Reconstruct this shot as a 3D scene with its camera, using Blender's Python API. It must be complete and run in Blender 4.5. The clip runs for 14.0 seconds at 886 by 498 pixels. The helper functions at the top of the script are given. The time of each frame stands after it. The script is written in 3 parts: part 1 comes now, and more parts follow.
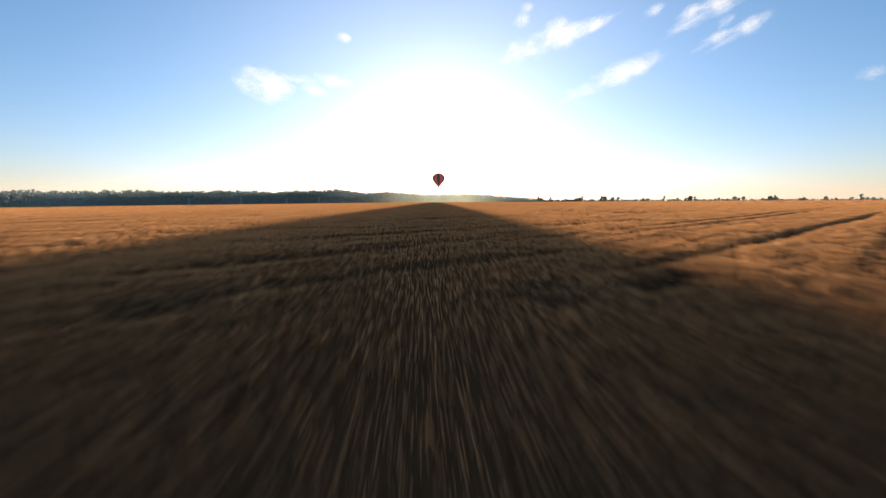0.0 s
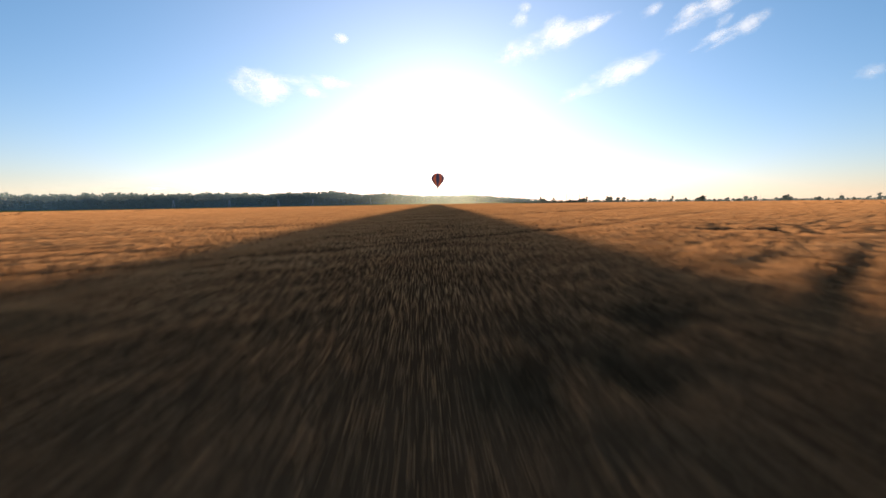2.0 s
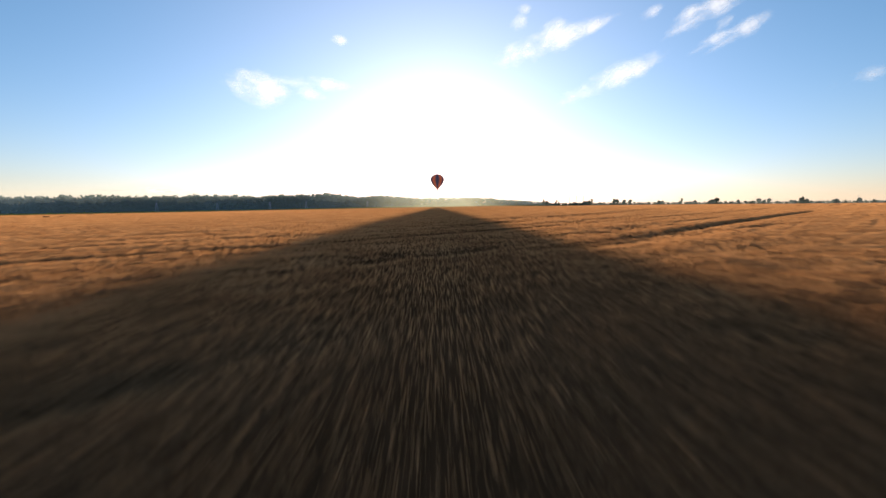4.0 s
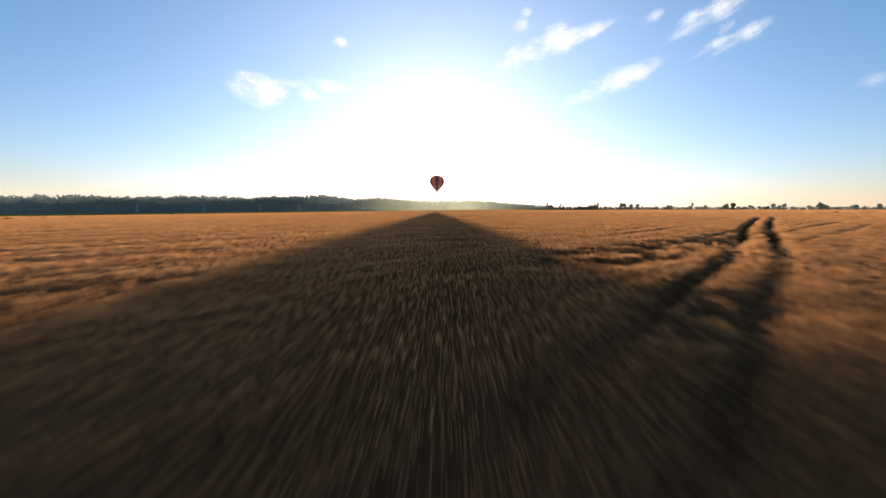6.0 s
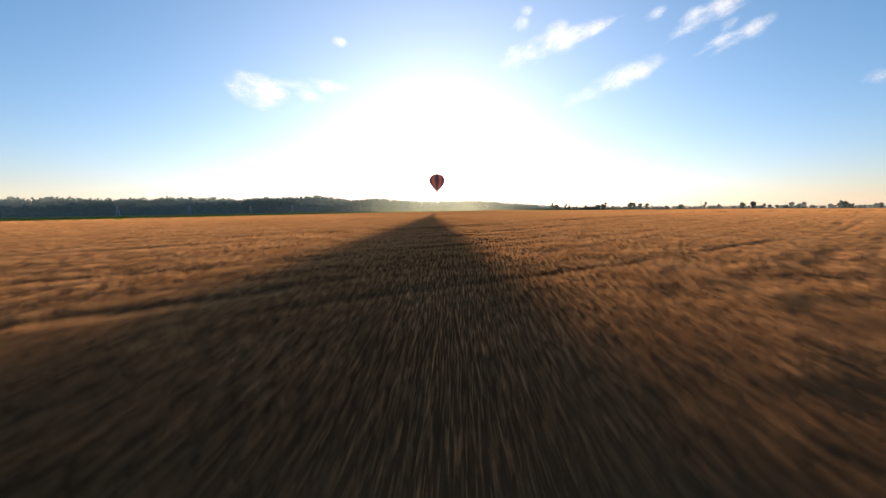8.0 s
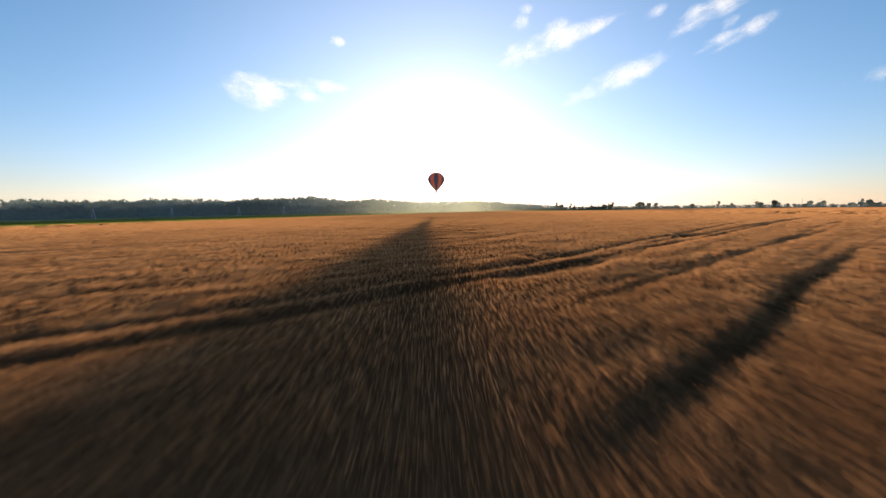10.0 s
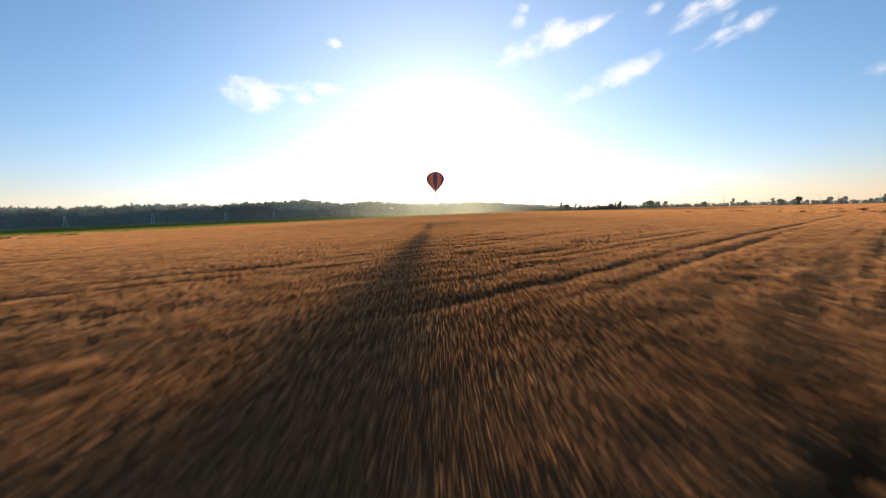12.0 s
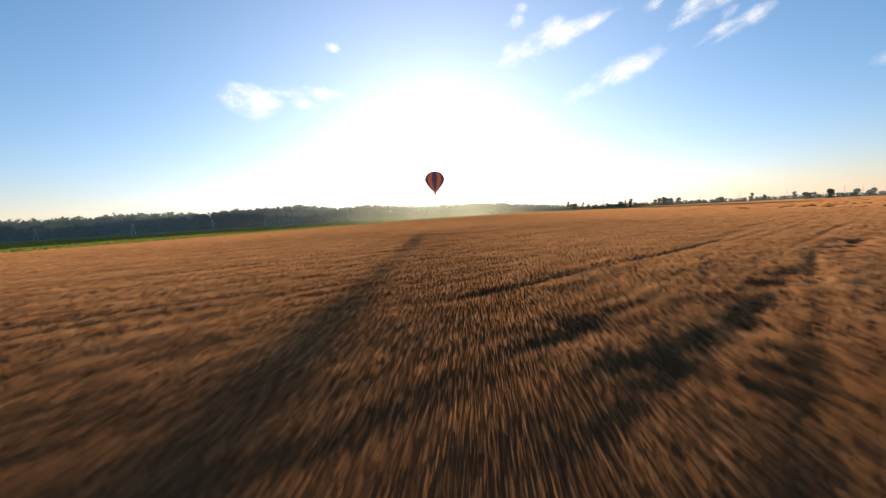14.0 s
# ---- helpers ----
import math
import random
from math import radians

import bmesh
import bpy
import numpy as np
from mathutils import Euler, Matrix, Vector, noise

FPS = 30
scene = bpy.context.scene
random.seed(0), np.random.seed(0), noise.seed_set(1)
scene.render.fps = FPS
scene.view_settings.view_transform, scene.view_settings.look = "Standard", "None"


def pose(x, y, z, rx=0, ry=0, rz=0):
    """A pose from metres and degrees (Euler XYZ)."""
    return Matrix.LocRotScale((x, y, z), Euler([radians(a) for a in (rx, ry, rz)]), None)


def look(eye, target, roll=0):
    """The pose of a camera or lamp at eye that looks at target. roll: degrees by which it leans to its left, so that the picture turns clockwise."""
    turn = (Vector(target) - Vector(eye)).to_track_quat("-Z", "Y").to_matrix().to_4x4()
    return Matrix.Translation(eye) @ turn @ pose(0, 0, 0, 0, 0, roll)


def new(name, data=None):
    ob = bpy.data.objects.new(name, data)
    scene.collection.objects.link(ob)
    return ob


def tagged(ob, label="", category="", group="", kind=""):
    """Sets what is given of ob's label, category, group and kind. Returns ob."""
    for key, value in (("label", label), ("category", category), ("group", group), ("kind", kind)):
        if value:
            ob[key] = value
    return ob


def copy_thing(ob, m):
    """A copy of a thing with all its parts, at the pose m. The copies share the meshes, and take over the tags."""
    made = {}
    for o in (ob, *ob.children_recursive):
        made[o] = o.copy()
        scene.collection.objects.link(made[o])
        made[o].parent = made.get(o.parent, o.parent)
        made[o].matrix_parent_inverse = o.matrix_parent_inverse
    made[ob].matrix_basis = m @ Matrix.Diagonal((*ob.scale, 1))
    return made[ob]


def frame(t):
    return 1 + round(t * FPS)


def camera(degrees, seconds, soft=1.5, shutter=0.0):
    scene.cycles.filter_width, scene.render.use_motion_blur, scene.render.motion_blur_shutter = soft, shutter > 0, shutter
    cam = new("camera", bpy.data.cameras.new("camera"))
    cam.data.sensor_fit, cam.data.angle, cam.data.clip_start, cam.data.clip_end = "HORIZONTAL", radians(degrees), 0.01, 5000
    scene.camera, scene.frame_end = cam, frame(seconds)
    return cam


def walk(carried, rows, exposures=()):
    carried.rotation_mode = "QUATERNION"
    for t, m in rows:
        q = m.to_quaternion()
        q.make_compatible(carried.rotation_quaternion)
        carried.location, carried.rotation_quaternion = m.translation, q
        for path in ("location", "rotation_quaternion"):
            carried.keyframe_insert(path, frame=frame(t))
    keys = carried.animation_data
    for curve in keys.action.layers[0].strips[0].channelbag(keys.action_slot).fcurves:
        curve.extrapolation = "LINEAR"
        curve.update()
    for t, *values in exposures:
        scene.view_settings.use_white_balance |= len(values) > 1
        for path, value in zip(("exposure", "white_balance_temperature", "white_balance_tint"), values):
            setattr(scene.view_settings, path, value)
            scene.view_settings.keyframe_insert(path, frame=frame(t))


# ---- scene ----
cam = camera(95, 14.0, soft=1.5, shutter=0.85)

# seconds, x, y, z, heading to the right, tilt upward, lean
PATH = (
    (0, 1.04, 0, 2.42, 0.05, -7.25, -0.07),
    (0.5, 0.55, 8.95, 2.45, 0.04, -7.2, -0.17),
    (1, 0.08, 17.9, 2.47, 0.07, -7.17, -0.29),
    (1.5, -0.36, 26.85, 2.49, 0.13, -7.12, -0.36),
    (2, -0.76, 35.8, 2.5, 0.23, -7.08, -0.4),
    (4.5, -1.86, 80.55, 2.4, 0.42, -6.62, -0.34),
    (5, -1.88, 89.5, 2.38, 0.43, -6.51, -0.18),
    (5.5, -1.82, 98.45, 2.38, 0.42, -6.4, -0.03),
    (6, -1.69, 107.4, 2.38, 0.44, -6.31, 0.03),
    (6.5, -1.49, 116.35, 2.41, 0.4, -6.29, 0.04),
    (7, -1.22, 125.3, 2.45, 0.38, -6.25, -0.09),
    (9.5, 0.06, 170.05, 2.81, 0.13, -6.26, -0.52),
    (10, -0.07, 179, 2.87, 0.21, -6.2, -0.59),
    (10.5, -0.31, 187.95, 2.92, 0.24, -6.15, -0.69),
    (11, -0.59, 196.9, 2.95, 0.31, -6.11, -0.83),
    (11.5, -0.81, 205.85, 2.98, 0.28, -6.06, -1.08),
    (12, -0.87, 214.8, 3, 0.25, -6, -1.38),
    (12.5, -0.75, 223.75, 3.02, 0.15, -5.93, -1.77),
    (13, -0.43, 232.7, 3.03, 0.04, -5.85, -2.22),
    (13.5, 0.12, 241.65, 3.04, -0.09, -5.76, -2.56),
    (14, 0.9, 250.6, 3.05, -0.18, -5.67, -2.75),
)


def stance(x, y, z, heading, tilt, lean):
    return pose(x, y, z, 90 + tilt, 0, -heading) @ pose(0, 0, 0, 0, 0, lean)


walk(cam, [(row[0], stance(*row[1:])) for row in PATH], exposures=((0.0, 0.75, 6150, 15), (14.0, 0.75, 6150, 15)))

# ---- light: a low sun straight ahead, behind the balloon, and a clear morning sky ----
SUN_UP = 2.75
SUN_TURN = -0.31          # degrees to the right of +y
sun_way = Vector((math.sin(radians(SUN_TURN)) * math.cos(radians(SUN_UP)),
                  math.cos(radians(SUN_TURN)) * math.cos(radians(SUN_UP)), math.sin(radians(SUN_UP))))
sun = new("sun", bpy.data.lights.new("sun", "SUN"))
sun.data.energy, sun.data.angle, sun.data.color = 3.7, radians(0.25), (1.0, 0.85, 0.63)
sun.matrix_world = look((0, 0, 200), Vector((0, 0, 200)) - sun_way)

world = bpy.data.worlds.new("morning_sky")
scene.world = world
world.use_nodes = True
wn = world.node_tree
wn.nodes.clear()
sky = wn.nodes.new("ShaderNodeTexSky")
sky.sky_type, sky.sun_disc = "NISHITA", False
sky.sun_elevation, sky.sun_rotation = radians(SUN_UP + 5.5), radians(SUN_TURN)
sky.air_density, sky.dust_density, sky.ozone_density, sky.altitude = 1.0, 0.1, 1.6, 300
sky_bg = wn.nodes.new("ShaderNodeBackground")
sky_bg.inputs["Strength"].default_value = 0.092
# the bright ring of morning haze round the sun
coord = wn.nodes.new("ShaderNodeTexCoord")
dot = wn.nodes.new("ShaderNodeVectorMath")
dot.operation = "DOT_PRODUCT"
dot.inputs[1].default_value = sun_way
wn.links.new(coord.outputs["Generated"], dot.inputs[0])


def world_math(op, a, b):
    n = wn.nodes.new("ShaderNodeMath")
    n.operation = op
    for k, v in enumerate((a, b)):
        if isinstance(v, (int, float)):
            n.inputs[k].default_value = v
        else:
            wn.links.new(v, n.inputs[k])
    return n.outputs[0]


split = wn.nodes.new("ShaderNodeSeparateXYZ")
wn.links.new(coord.outputs["Generated"], split.inputs[0])
low_sky = world_math("POWER", world_math("SUBTRACT", 1.0, world_math("ABSOLUTE", split.outputs["Z"], 0.0)), 9.0)
clear_air = wn.nodes.new("ShaderNodeMix")
clear_air.data_type, clear_air.blend_type = "RGBA", "MULTIPLY"
clear_air.inputs[0].default_value = 1.0
haze = wn.nodes.new("ShaderNodeMix")
haze.data_type = "RGBA"
haze.inputs[6].default_value, haze.inputs[7].default_value = (0.80, 1.08, 1.19, 1), (0.73, 0.71, 1.0, 1)
wn.links.new(world_math("POWER", low_sky, 0.42), haze.inputs[0])
wn.links.new(haze.outputs[2], clear_air.inputs[7])
wn.links.new(sky.outputs[0], clear_air.inputs[6])
wn.links.new(clear_air.outputs[2], sky_bg.inputs["Color"])
near = world_math("MAXIMUM", dot.outputs["Value"], 0.0)
ahead = world_math("POWER", near, 4.0)
ring = world_math("ADD", world_math("MULTIPLY", world_math("POWER", near, 9.0), 0.34),
                  world_math("MULTIPLY", world_math("POWER", near, 60.0), 0.5))
ring = world_math("ADD", ring, world_math("MULTIPLY", world_math("MULTIPLY", low_sky, world_math("ADD", ahead, 0.06)), 0.26))
ring_bg = wn.nodes.new("ShaderNodeBackground")
glare = wn.nodes.new("ShaderNodeMix")
glare.data_type = "RGBA"
glare.inputs[6].default_value, glare.inputs[7].default_value = (1.04, 0.87, 0.82, 1), (1.02, 0.88, 0.84, 1)
wn.links.new(world_math("POWER", low_sky, 0.42), glare.inputs[0])
wn.links.new(glare.outputs[2], ring_bg.inputs["Color"])
wn.links.new(ring, ring_bg.inputs["Strength"])
both = wn.nodes.new("ShaderNodeAddShader")
world_out = wn.nodes.new("ShaderNodeOutputWorld")
wn.links.new(sky_bg.outputs[0], both.inputs[0])
wn.links.new(ring_bg.outputs[0], both.inputs[1])
wn.links.new(both.outputs[0], world_out.inputs["Surface"])


# ---- small tools ----
def fade(v, a, b):
    u = np.clip((np.asarray(v, float) - a) / (b - a), 0, 1)
    return u * u * (3 - 2 * u)


def lattice(ix, iy, seed):
    h = (ix.astype(np.int64) * 374761393 + iy.astype(np.int64) * 668265263 + seed * 974634777) & 0xFFFFFFFF
    h = ((h ^ (h >> 13)) * 1274126177) & 0xFFFFFFFF
    return ((h ^ (h >> 16)) & 0xFFFF) / 65535.0


def rough(x, y, size, seed=0):
    """Smooth noise from 0 to 1 with patches of the given size in metres."""
    u, v = np.asarray(x, float) / size, np.asarray(y, float) / size
    i, j = np.floor(u), np.floor(v)
    a, b = u - i, v - j
    a, b = a * a * (3 - 2 * a), b * b * (3 - 2 * b)
    return ((lattice(i, j, seed) * (1 - a) + lattice(i + 1, j, seed) * a) * (1 - b)
            + (lattice(i, j + 1, seed) * (1 - a) + lattice(i + 1, j + 1, seed) * a) * b)


def raw_mesh(name, verts, faces_flat, sides, smooth=False):
    """A mesh from arrays: verts n x 3, faces m x sides."""
    me = bpy.data.meshes.new(name)
    v = np.ascontiguousarray(verts, dtype=np.float32).reshape(-1, 3)
    f = np.ascontiguousarray(faces_flat, dtype=np.int32).reshape(-1, sides)
    me.vertices.add(len(v))
    me.vertices.foreach_set("co", v.ravel())
    me.loops.add(f.size)
    me.loops.foreach_set("vertex_index", f.ravel())
    me.polygons.add(len(f))
    me.polygons.foreach_set("loop_start", np.arange(0, f.size, sides, dtype=np.int32))
    if smooth:
        me.polygons.foreach_set("use_smooth", np.ones(len(f), dtype=bool))
    me.update(calc_edges=True)
    return me


def part(name, bm, material, parent=None, label=""):
    me = bpy.data.meshes.new(name)
    bm.to_mesh(me)
    bm.free()
    me.materials.append(material)
    ob = new(name, me)
    if parent is not None:
        ob.parent = parent
    return tagged(ob, label) if label else ob


def tube(bm, a, b, ra, rb, n=6):
    """A tapered round bar from a to b."""
    a, b = Vector(a), Vector(b)
    q = (b - a).to_track_quat("Z", "Y")
    rings = []
    for p, r in ((a, ra), (b, rb)):
        rings.append([bm.verts.new(p + q @ Vector((math.cos(k * math.tau / n) * r, math.sin(k * math.tau / n) * r, 0))) for k in range(n)])
    for k in range(n):
        bm.faces.new((rings[0][k], rings[0][(k + 1) % n], rings[1][(k + 1) % n], rings[1][k]))
    bm.faces.new(rings[0][::-1])
    bm.faces.new(rings[1])


def box(bm, centre, size, turn=0.0):
    m = Matrix.Translation(centre) @ Matrix.Rotation(turn, 4, "Z") @ Matrix.Diagonal((*size, 1))
    bmesh.ops.create_cube(bm, size=1, matrix=m)


# ---- materials ----
def material(name, build):
    m = bpy.data.materials.new(name)
    m.use_nodes = True
    m.node_tree.nodes.clear()
    build(m.node_tree)
    return m


def ramp_noise(nt, scale, stops, detail=6.0, stretch=None, coord_kind="Object"):
    tc = nt.nodes.new("ShaderNodeTexCoord")
    src = tc.outputs[coord_kind]
    if stretch:
        mp = nt.nodes.new("ShaderNodeMapping")
        mp.inputs["Scale"].default_value = stretch
        nt.links.new(src, mp.inputs[0])
        src = mp.outputs[0]
    no = nt.nodes.new("ShaderNodeTexNoise")
    no.inputs["Scale"].default_value, no.inputs["Detail"].default_value = scale, detail
    nt.links.new(src, no.inputs["Vector"])
    cr = nt.nodes.new("ShaderNodeValToRGB")
    cr.color_ramp.elements.remove(cr.color_ramp.elements[1])
    for k, (p, c) in enumerate(stops):
        e = cr.color_ramp.elements[0] if k == 0 else cr.color_ramp.elements.new(p)
        e.position, e.color = p, (*c, 1)
    nt.links.new(no.outputs["Fac"], cr.inputs[0])
    return cr.outputs[0], no.outputs["Fac"]


def mix_colour(nt, kind, fac, a, b):
    n = nt.nodes.new("ShaderNodeMix")
    n.data_type, n.blend_type = "RGBA", kind
    for sock, v in ((n.inputs[0], fac), (n.inputs[6], a), (n.inputs[7], b)):
        if isinstance(v, (int, float)):
            sock.default_value = v
        elif isinstance(v, tuple):
            sock.default_value = (*v, 1)
        else:
            nt.links.new(v, sock)
    return n.outputs[2]


def leafy(nt, colour, through_share, tint=(1.0, 0.81, 0.57)):
    """Thin stems or leaves: part of the light passes through them."""
    d = nt.nodes.new("ShaderNodeBsdfDiffuse")
    d.inputs["Roughness"].default_value = 0.8
    t = nt.nodes.new("ShaderNodeBsdfTranslucent")
    nt.links.new(colour, d.inputs["Color"])
    nt.links.new(mix_colour(nt, "MULTIPLY", 1.0, colour, tint), t.inputs["Color"])
    mx = nt.nodes.new("ShaderNodeMixShader")
    mx.inputs[0].default_value = through_share
    nt.links.new(d.outputs[0], mx.inputs[1])
    nt.links.new(t.outputs[0], mx.inputs[2])
    out = nt.nodes.new("ShaderNodeOutputMaterial")
    nt.links.new(mx.outputs[0], out.inputs["Surface"])


def stem_build(nt):
    c, _ = ramp_noise(nt, 0.35, ((0.3, (0.47, 0.247, 0.121)), (0.5, (0.575, 0.318, 0.159)), (0.7, (0.64, 0.374, 0.197))))
    geo = nt.nodes.new("ShaderNodeNewGeometry")
    v = nt.nodes.new("ShaderNodeMapRange")
    v.inputs["To Min"].default_value, v.inputs["To Max"].default_value = 0.8, 1.02
    nt.links.new(geo.outputs["Random Per Island"], v.inputs["Value"])
    leafy(nt, mix_colour(nt, "MULTIPLY", 1.0, c, v.outputs[0]), 0.6)


# far darker than the ears: shade between the stalks is put into this colour
def shaded_canopy_build(nt):
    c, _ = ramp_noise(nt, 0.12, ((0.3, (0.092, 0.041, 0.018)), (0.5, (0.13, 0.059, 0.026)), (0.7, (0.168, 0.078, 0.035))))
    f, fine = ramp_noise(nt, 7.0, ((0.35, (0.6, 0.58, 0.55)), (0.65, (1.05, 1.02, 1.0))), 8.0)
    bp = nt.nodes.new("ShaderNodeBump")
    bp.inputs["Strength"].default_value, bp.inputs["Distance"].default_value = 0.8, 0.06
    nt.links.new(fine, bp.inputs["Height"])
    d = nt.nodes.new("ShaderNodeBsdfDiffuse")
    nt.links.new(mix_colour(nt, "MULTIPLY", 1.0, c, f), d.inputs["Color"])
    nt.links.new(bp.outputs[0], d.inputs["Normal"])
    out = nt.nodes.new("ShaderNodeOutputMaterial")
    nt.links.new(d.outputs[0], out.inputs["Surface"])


def plain(base, dark, scale, rough_value=0.85, metal=0.0, bump=0.3):
    def build(nt):
        c, fac = ramp_noise(nt, scale, ((0.3, dark), (0.7, base)))
        p = nt.nodes.new("ShaderNodeBsdfPrincipled")
        p.inputs["Roughness"].default_value, p.inputs["Metallic"].default_value = rough_value, metal
        nt.links.new(c, p.inputs["Base Color"])
        bp = nt.nodes.new("ShaderNodeBump")
        bp.inputs["Strength"].default_value = bump
        bp.inputs["Distance"].default_value = 0.02
        nt.links.new(fac, bp.inputs["Height"])
        nt.links.new(bp.outputs[0], p.inputs["Normal"])
        out = nt.nodes.new("ShaderNodeOutputMaterial")
        nt.links.new(p.outputs[0], out.inputs["Surface"])
    return build


def foliage(base, dark, share=0.3):
    def build(nt):
        c, _ = ramp_noise(nt, 0.25, ((0.3, dark), (0.7, base)), 8.0)
        geo = nt.nodes.new("ShaderNodeNewGeometry")
        v = nt.nodes.new("ShaderNodeMapRange")
        v.inputs["To Min"].default_value, v.inputs["To Max"].default_value = 0.6, 1.3
        nt.links.new(geo.outputs["Random Per Island"], v.inputs["Value"])
        leafy(nt, mix_colour(nt, "MULTIPLY", 1.0, c, v.outputs[0]), share, (1.0, 0.95, 0.5))
    return build


def fabric(base, dark, share=0.85):
    def build(nt):
        c, fac = ramp_noise(nt, 1.2, ((0.3, dark), (0.7, base)), 4.0, (1, 1, 0.3))
        leafy(nt, c, share, (1.0, 0.95, 0.9))
    return build


def cloud_build(nt):
    tc = nt.nodes.new("ShaderNodeTexCoord")
    mp = nt.nodes.new("ShaderNodeMapping")
    mp.inputs["Scale"].default_value = (0.55, 1, 1.0)
    nt.links.new(tc.outputs["Object"], mp.inputs[0])
    oi = nt.nodes.new("ShaderNodeObjectInfo")
    no = nt.nodes.new("ShaderNodeTexNoise")
    no.noise_dimensions = "4D"
    no.inputs["Scale"].default_value, no.inputs["Detail"].default_value, no.inputs["Roughness"].default_value = 0.0075, 10.0, 0.66
    nt.links.new(mp.outputs[0], no.inputs["Vector"])
    w = nt.nodes.new("ShaderNodeMath")
    w.operation = "MULTIPLY"
    w.inputs[1].default_value = 50.0
    nt.links.new(oi.outputs["Random"], w.inputs[0])
    nt.links.new(w.outputs[0], no.inputs["W"])
    at = nt.nodes.new("ShaderNodeAttribute")
    at.attribute_name = "body"
    s = nt.nodes.new("ShaderNodeMath")
    s.operation = "MULTIPLY_ADD"
    s.inputs[1].default_value = 1.7
    nt.links.new(no.outputs["Fac"], s.inputs[0])
    nt.links.new(at.outputs["Fac"], s.inputs[2])
    mr = nt.nodes.new("ShaderNodeMapRange")
    mr.interpolation_type = "SMOOTHSTEP"
    mr.inputs["From Min"].default_value, mr.inputs["From Max"].default_value = 1.0, 2.1
    mr.inputs["To Min"].default_value, mr.inputs["To Max"].default_value = 0.0, 0.74
    nt.links.new(s.outputs[0], mr.inputs["Value"])
    d = nt.nodes.new("ShaderNodeBsdfDiffuse")
    t = nt.nodes.new("ShaderNodeBsdfTranslucent")
    d.inputs["Color"].default_value = t.inputs["Color"].default_value = (0.95, 0.95, 0.95, 1)
    lit = nt.nodes.new("ShaderNodeMixShader")
    lit.inputs[0].default_value = 0.75
    nt.links.new(d.outputs[0], lit.inputs[1])
    nt.links.new(t.outputs[0], lit.inputs[2])
    clear = nt.nodes.new("ShaderNodeBsdfTransparent")
    mx = nt.nodes.new("ShaderNodeMixShader")
    nt.links.new(mr.outputs[0], mx.inputs[0])
    nt.links.new(clear.outputs[0], mx.inputs[1])
    nt.links.new(lit.outputs[0], mx.inputs[2])
    out = nt.nodes.new("ShaderNodeOutputMaterial")
    nt.links.new(mx.outputs[0], out.inputs["Surface"])


STEM = material("ripe_barley", stem_build)
SHADED_CANOPY = material("shaded_barley_canopy", shaded_canopy_build)
SOIL = material("soil_and_stubble", plain((0.24, 0.19, 0.10), (0.13, 0.10, 0.06), 0.2))
GRASS = material("meadow_grass", foliage((0.26, 0.275, 0.08), (0.18, 0.20, 0.055), 0.46))
WOOD_LEAF = material("forest_leaves", foliage((0.07, 0.125, 0.06), (0.045, 0.085, 0.042), 0.14))
BUSH_LEAF = material("hedgerow_leaves", foliage((0.11, 0.12, 0.065), (0.065, 0.08, 0.04), 0.4))
BARK = material("bark", plain((0.16, 0.12, 0.09), (0.07, 0.05, 0.04), 3.0))
CONCRETE = material("pale_concrete", plain((0.55, 0.53, 0.5), (0.4, 0.39, 0.36), 2.0))
STEEL = material("galvanised_steel", plain((0.4, 0.41, 0.42), (0.28, 0.29, 0.3), 4.0, 0.5, 0.7))
RED = material("orange_red_nylon", fabric((0.97, 0.44, 0.25), (0.92, 0.38, 0.21)))
NAVY = material("navy_nylon", fabric((0.15, 0.20, 0.38), (0.12, 0.17, 0.32), 0.7))
SCARLET = material("scarlet_nylon", fabric((0.7, 0.05, 0.03), (0.55, 0.04, 0.03)))
WICKER = material("wicker", plain((0.22, 0.12, 0.06), (0.12, 0.06, 0.03), 18.0))
CABLE = material("cable", plain((0.12, 0.12, 0.12), (0.06, 0.06, 0.06), 5.0, 0.5))
CLOUD = material("cloud_vapour", cloud_build)


# ---- land ----
def land(x, y):
    """Height of the soil: a field that dips gently ahead and to the left, rising a little to the right."""
    x, y = np.asarray(x, float), np.asarray(y, float)
    r = np.hypot(x, y - 170)
    z = -0.35 - 0.0045 * np.clip(y, -200, 350) - 0.0124 * np.clip(y - 350, 0, 260 + 240 * fade(x, 60, 220))
    z = z - 1.75 * (1 - np.exp(-(np.maximum(r - 90, 0) / 640.0) ** 2)) - 0.8 * fade(y, 235, 325)
    z = z - 0.0115 * np.clip(-x - 15, 0, 260) + 0.004 * np.clip(x - 15, 0, 400)
    z = z - 0.016 * np.maximum(r - 1050, 0)
    return z + 0.5 * (rough(x, y, 90, 3) - 0.5) * fade(r, 60, 260)


# the field's far and left edge, as y over x
EDGE_X = np.array([-900, -420, -250, -160, -115, -80, -40, 10, 100, 300, 900])
EDGE_Y = np.array([90, 225, 285, 325, 365, 430, 500, 620, 740, 850, 860])


def in_crop(x, y):
    return y < np.interp(x, EDGE_X, EDGE_Y) + 2.0 * (rough(x, y, 14, 9) - 0.5)


